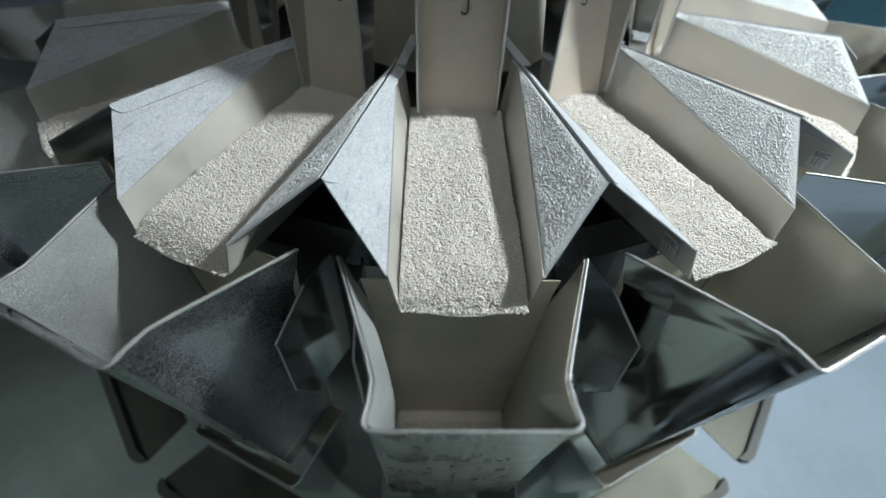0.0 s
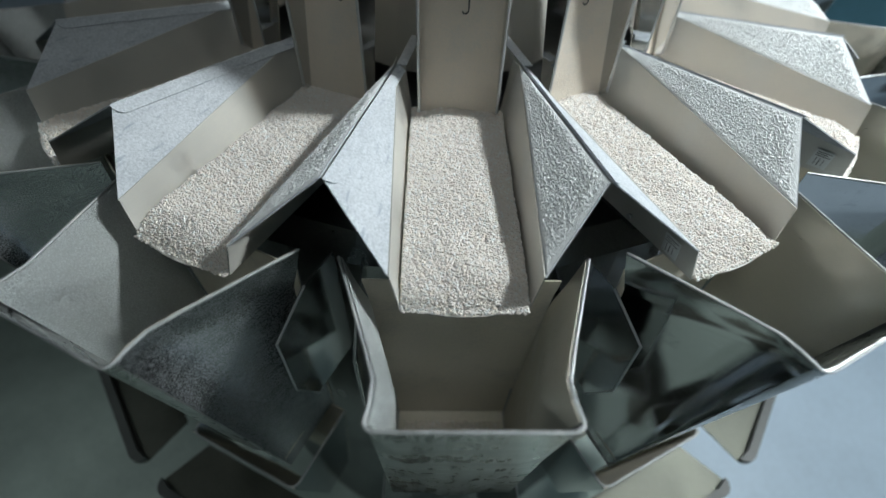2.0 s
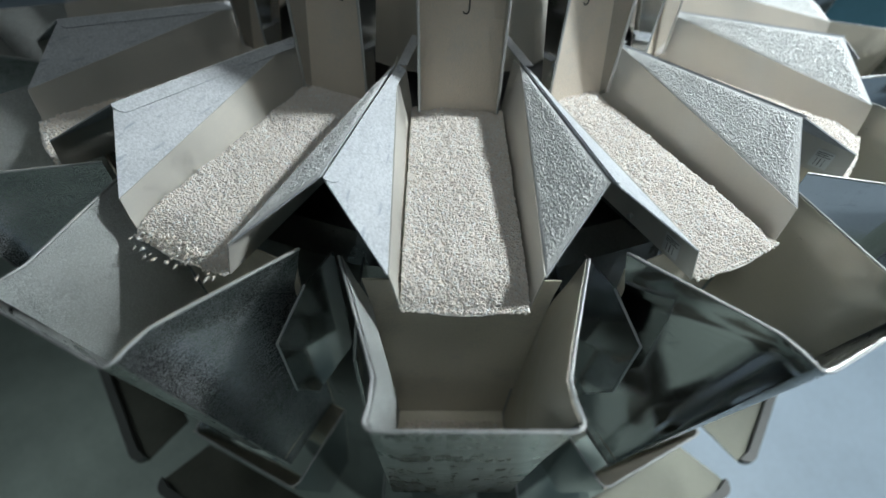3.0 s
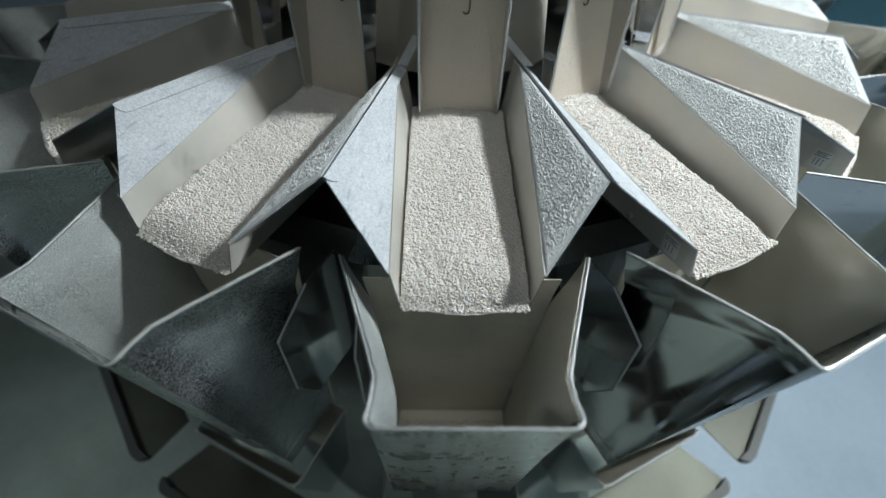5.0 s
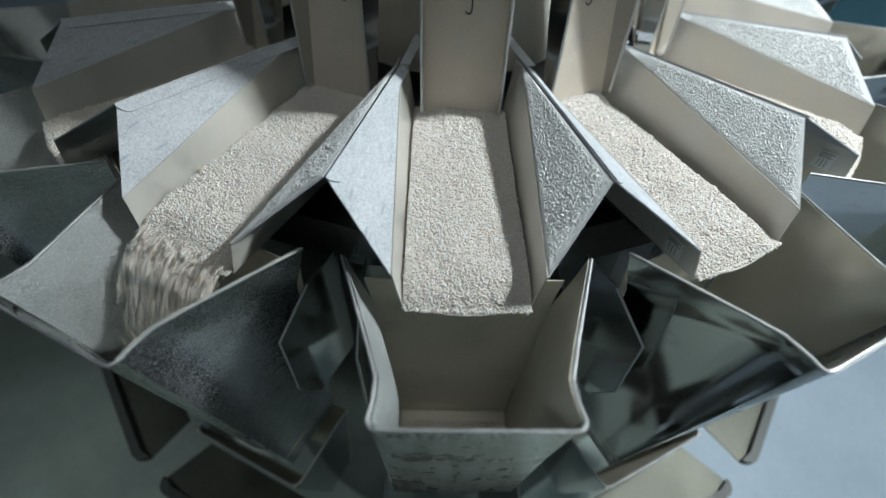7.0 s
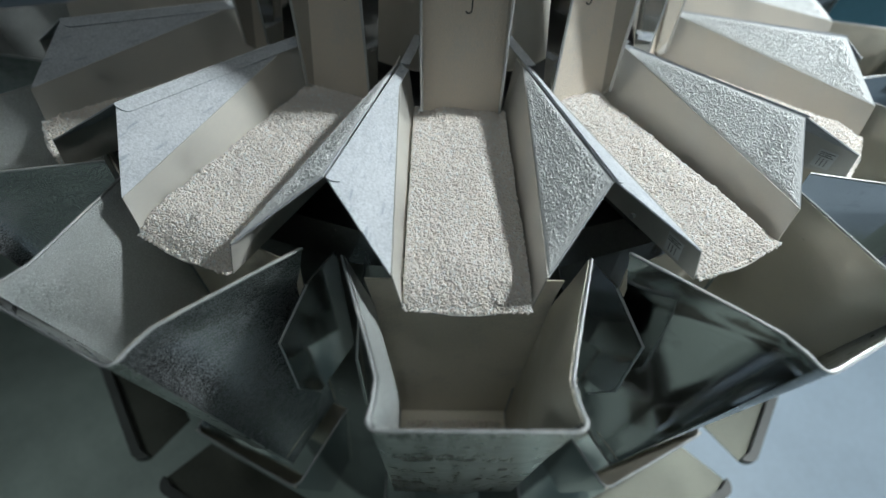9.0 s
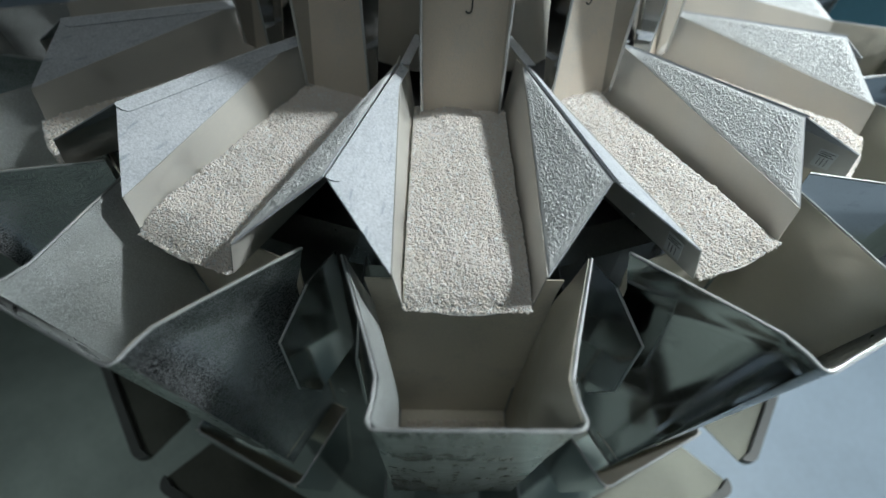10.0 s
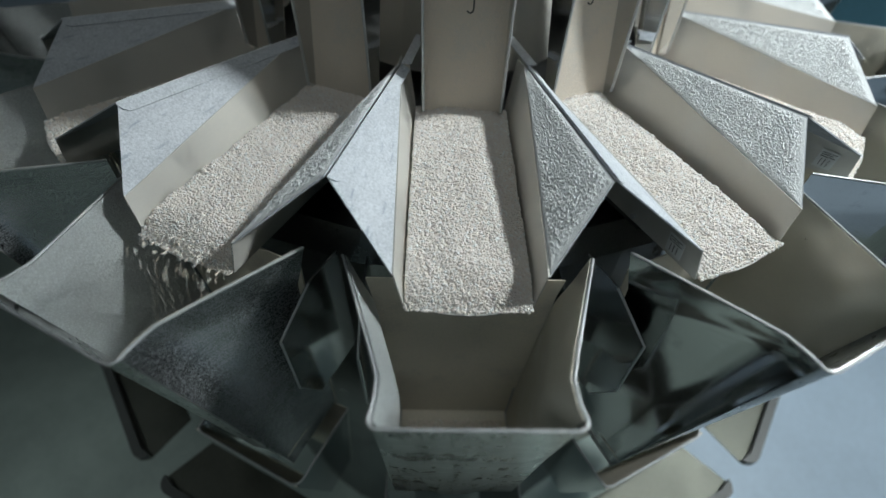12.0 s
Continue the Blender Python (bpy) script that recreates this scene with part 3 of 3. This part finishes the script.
def cabinet():
    t = empty("machine_cabinet", pose(1.45, 1.25, -1.05, 0, 0, -35))
    part("body", box((-0.5, -0.35, 0.08), (0.5, 0.35, 1.75), 0.02), TEAL, t)
    part("plinth", box((-0.47, -0.32, 0), (0.47, 0.32, 0.08), 0.004), DARK, t)
    part("door", box((-0.46, -0.372, 0.14), (0.46, -0.352, 1.70), 0.006), TEAL, t)
    part("handle", tube([(0.38, -0.38, 0.85), (0.38, -0.41, 0.87), (0.38, -0.41, 1.03), (0.38, -0.38, 1.05)], 0.009), STEEL_RIM, t)
    return tagged(t, "teal painted machine cabinet standing on the floor behind", "cabinet")


cabinet()


def work_lamp():
    m = look(polar(LAMP_AZ, LAMP_EL, LAMP_D + 0.02), (0, -0.45, 0))
    t = empty("work_lamp", m)
    part("housing", box((-0.13, -0.13, 0.03), (0.13, 0.13, 0.10), 0.012), DARK, t)
    part("diffuser", box((-0.11, -0.11, 0.018), (0.11, 0.11, 0.028), 0.003), GLOW, t)
    top = m.inverted() @ Vector((m.translation.x, m.translation.y, 2.75))
    part("hanger", tube([(0, 0, 0.12), top], 0.012), DARK, t)
    return tagged(t, "square hanging work lamp, lit", "lamp")


work_lamp()


# Unseen fixture made up for the overhead fill.
def overhead_fill():
    t = empty("overhead_fill", pose(0.25, -1.5, 2.75))
    part("tray", box((-0.64, -0.19, -0.06), (0.64, 0.19, 0.0), 0.008), CEIL, t)
    part("diffuser", box((-0.6, -0.15, -0.075), (0.6, 0.15, -0.062), 0.003), GLOW, t)
    return tagged(t, "added overhead fill panel with a white diffuser, lit", "ceiling light")


overhead_fill()


# Housing and stand made up to carry the left fill.
def left_fill():
    m = look(FILL_AT, FILL_TO)
    t = empty("left_fill", m)
    shell = bmesh.new()
    bmesh.ops.create_cone(shell, cap_ends=False, segments=24, radius1=0.19, radius2=0.09, depth=0.16, matrix=Matrix.Translation((0, 0, 0.10)))
    part("reflector", shell, DARK, t)
    part("cap", box((-0.07, -0.07, 0.18), (0.07, 0.07, 0.26), 0.01), DARK, t)
    inv = m.inverted()
    part("stand_pole", tube([(0, 0, 0.22), inv @ (m @ Vector((0, 0, 0.22)) - Vector((0, 0, 0.15))), inv @ Vector((*(m @ Vector((0, 0, 0.22))).xy, -1.05))], 0.015), DARK, t)
    return tagged(t, "added left fill lamp in a dark housing on a floor stand, lit", "lamp")


left_fill()

# ---- motion ----
FLOWS = ((0.12, 1.60), (3.0, 4.70), (6.78, 8.5), (10.5, 12.02))
EDGE_R, EDGE_Z = 0.590, 0.007


def clump_mesh(seed, count, half_r, half_z):
    rng = random.Random(seed)
    cs = []
    for _ in range(count):
        y = rng.uniform(-1, 1) * half_r
        cs.append(Vector((rng.uniform(-1, 1) * 0.050, y, rng.uniform(-1, 1) * half_z)))
    v, f = grain_array(rng, cs, 0.8, 0.9)
    me = bpy.data.meshes.new("rice_clump")
    me.from_pydata(v, [], f)
    me.polygons.foreach_set("use_smooth", [True] * len(f))
    me.materials.append(RICE)
    return me


def motions():
    """Loose rice slides through the trough, tips over its edge and drops into the hopper, in four bursts."""
    rng = random.Random(7)
    dense = [clump_mesh(100 + i, 230, 0.022, 0.0055) for i in range(4)]
    sparse = [clump_mesh(200 + i, 40, 0.024, 0.0055) for i in range(3)]
    base = head(-1)
    made = 0
    for t0, t1 in FLOWS:
        t = t0
        while t < t1:
            u, v = t - t0, t1 - t
            full = u > 0.06 and v > 0.42
            ob = new("rice_clump", (dense if full else sparse)[made % (4 if full else 3)])
            tagged(ob, "loose clump of white rice grains dropping off a trough", "rice", "falling rice", "stuff")
            made += 1
            side, turn = rng.uniform(-0.002, 0.002), rng.uniform(-3, 3)
            speed = (0.46 if full else 0.24) * rng.uniform(0.75, 1.25)
            tip = rng.uniform(45, 80)

            def at(r, z, a):
                return base @ pose(side, -r, z, a, 0, turn)

            rows = []
            if t > 0.45:
                rows = [(0.0, at(0.53, 0.005, 0)), (t - 0.4, at(0.53, 0.005, 0)), (t - 0.2, at(0.56, 0.006, 0)), (t, at(EDGE_R - 0.006, EDGE_Z, 6))]
            elif t > 0.2:
                rows = [(0.0, at(0.555, 0.005, 0)), (t - 0.1, at(0.57, 0.006, 0)), (t, at(EDGE_R - 0.006, EDGE_Z, 6))]
            else:
                rows = [(0.0, at(0.568, 0.004, 0)), (t, at(EDGE_R - 0.006, EDGE_Z, 6))]
            rest = GATE_Z + 0.010 + 0.0004 * made
            for d in (0.0333, 0.0667, 0.1, 0.1333, 0.1667, 0.2, 0.2333):
                z = EDGE_Z - 4.905 * d * d
                if z < rest:
                    break
                out = min(EDGE_R - 0.006 + speed * d, B_R - 0.17 * (B_Z - z) - 0.030)
                rows.append((t + d, at(out, z, 6 + (tip - 6) * min(1, d / 0.12))))
            last = EDGE_R + speed * 0.2
            rows += [(t + 0.2667, at(min(last, 0.605), rest, 8)), (12.3 if t > 11.6 else 12.0, at(min(last, 0.605), rest, 8))]
            walk(ob, rows)
            t += rng.uniform(0.012, 0.019) if full else rng.uniform(0.03, 0.05)
    # the bed itself creeps outward and trembles while its trough is driven
    rows = [(0.0, base)]
    for t0, t1 in FLOWS:
        rows.append((t0, base))
        n = int((t1 - t0) / 0.0667)
        for i in range(1, n):
            a = math.sin(math.pi * i / n)
            rows.append((t0 + i * 0.0667, base @ pose(0, -0.0035 * a - 0.0006 * (i % 2), 0.0022 * a)))
        rows.append((t1 + 0.1, base))
    if rows[-1][0] < 12.0:
        rows.append((12.0, base))
    walk(BEDS[-1], rows)


motions()
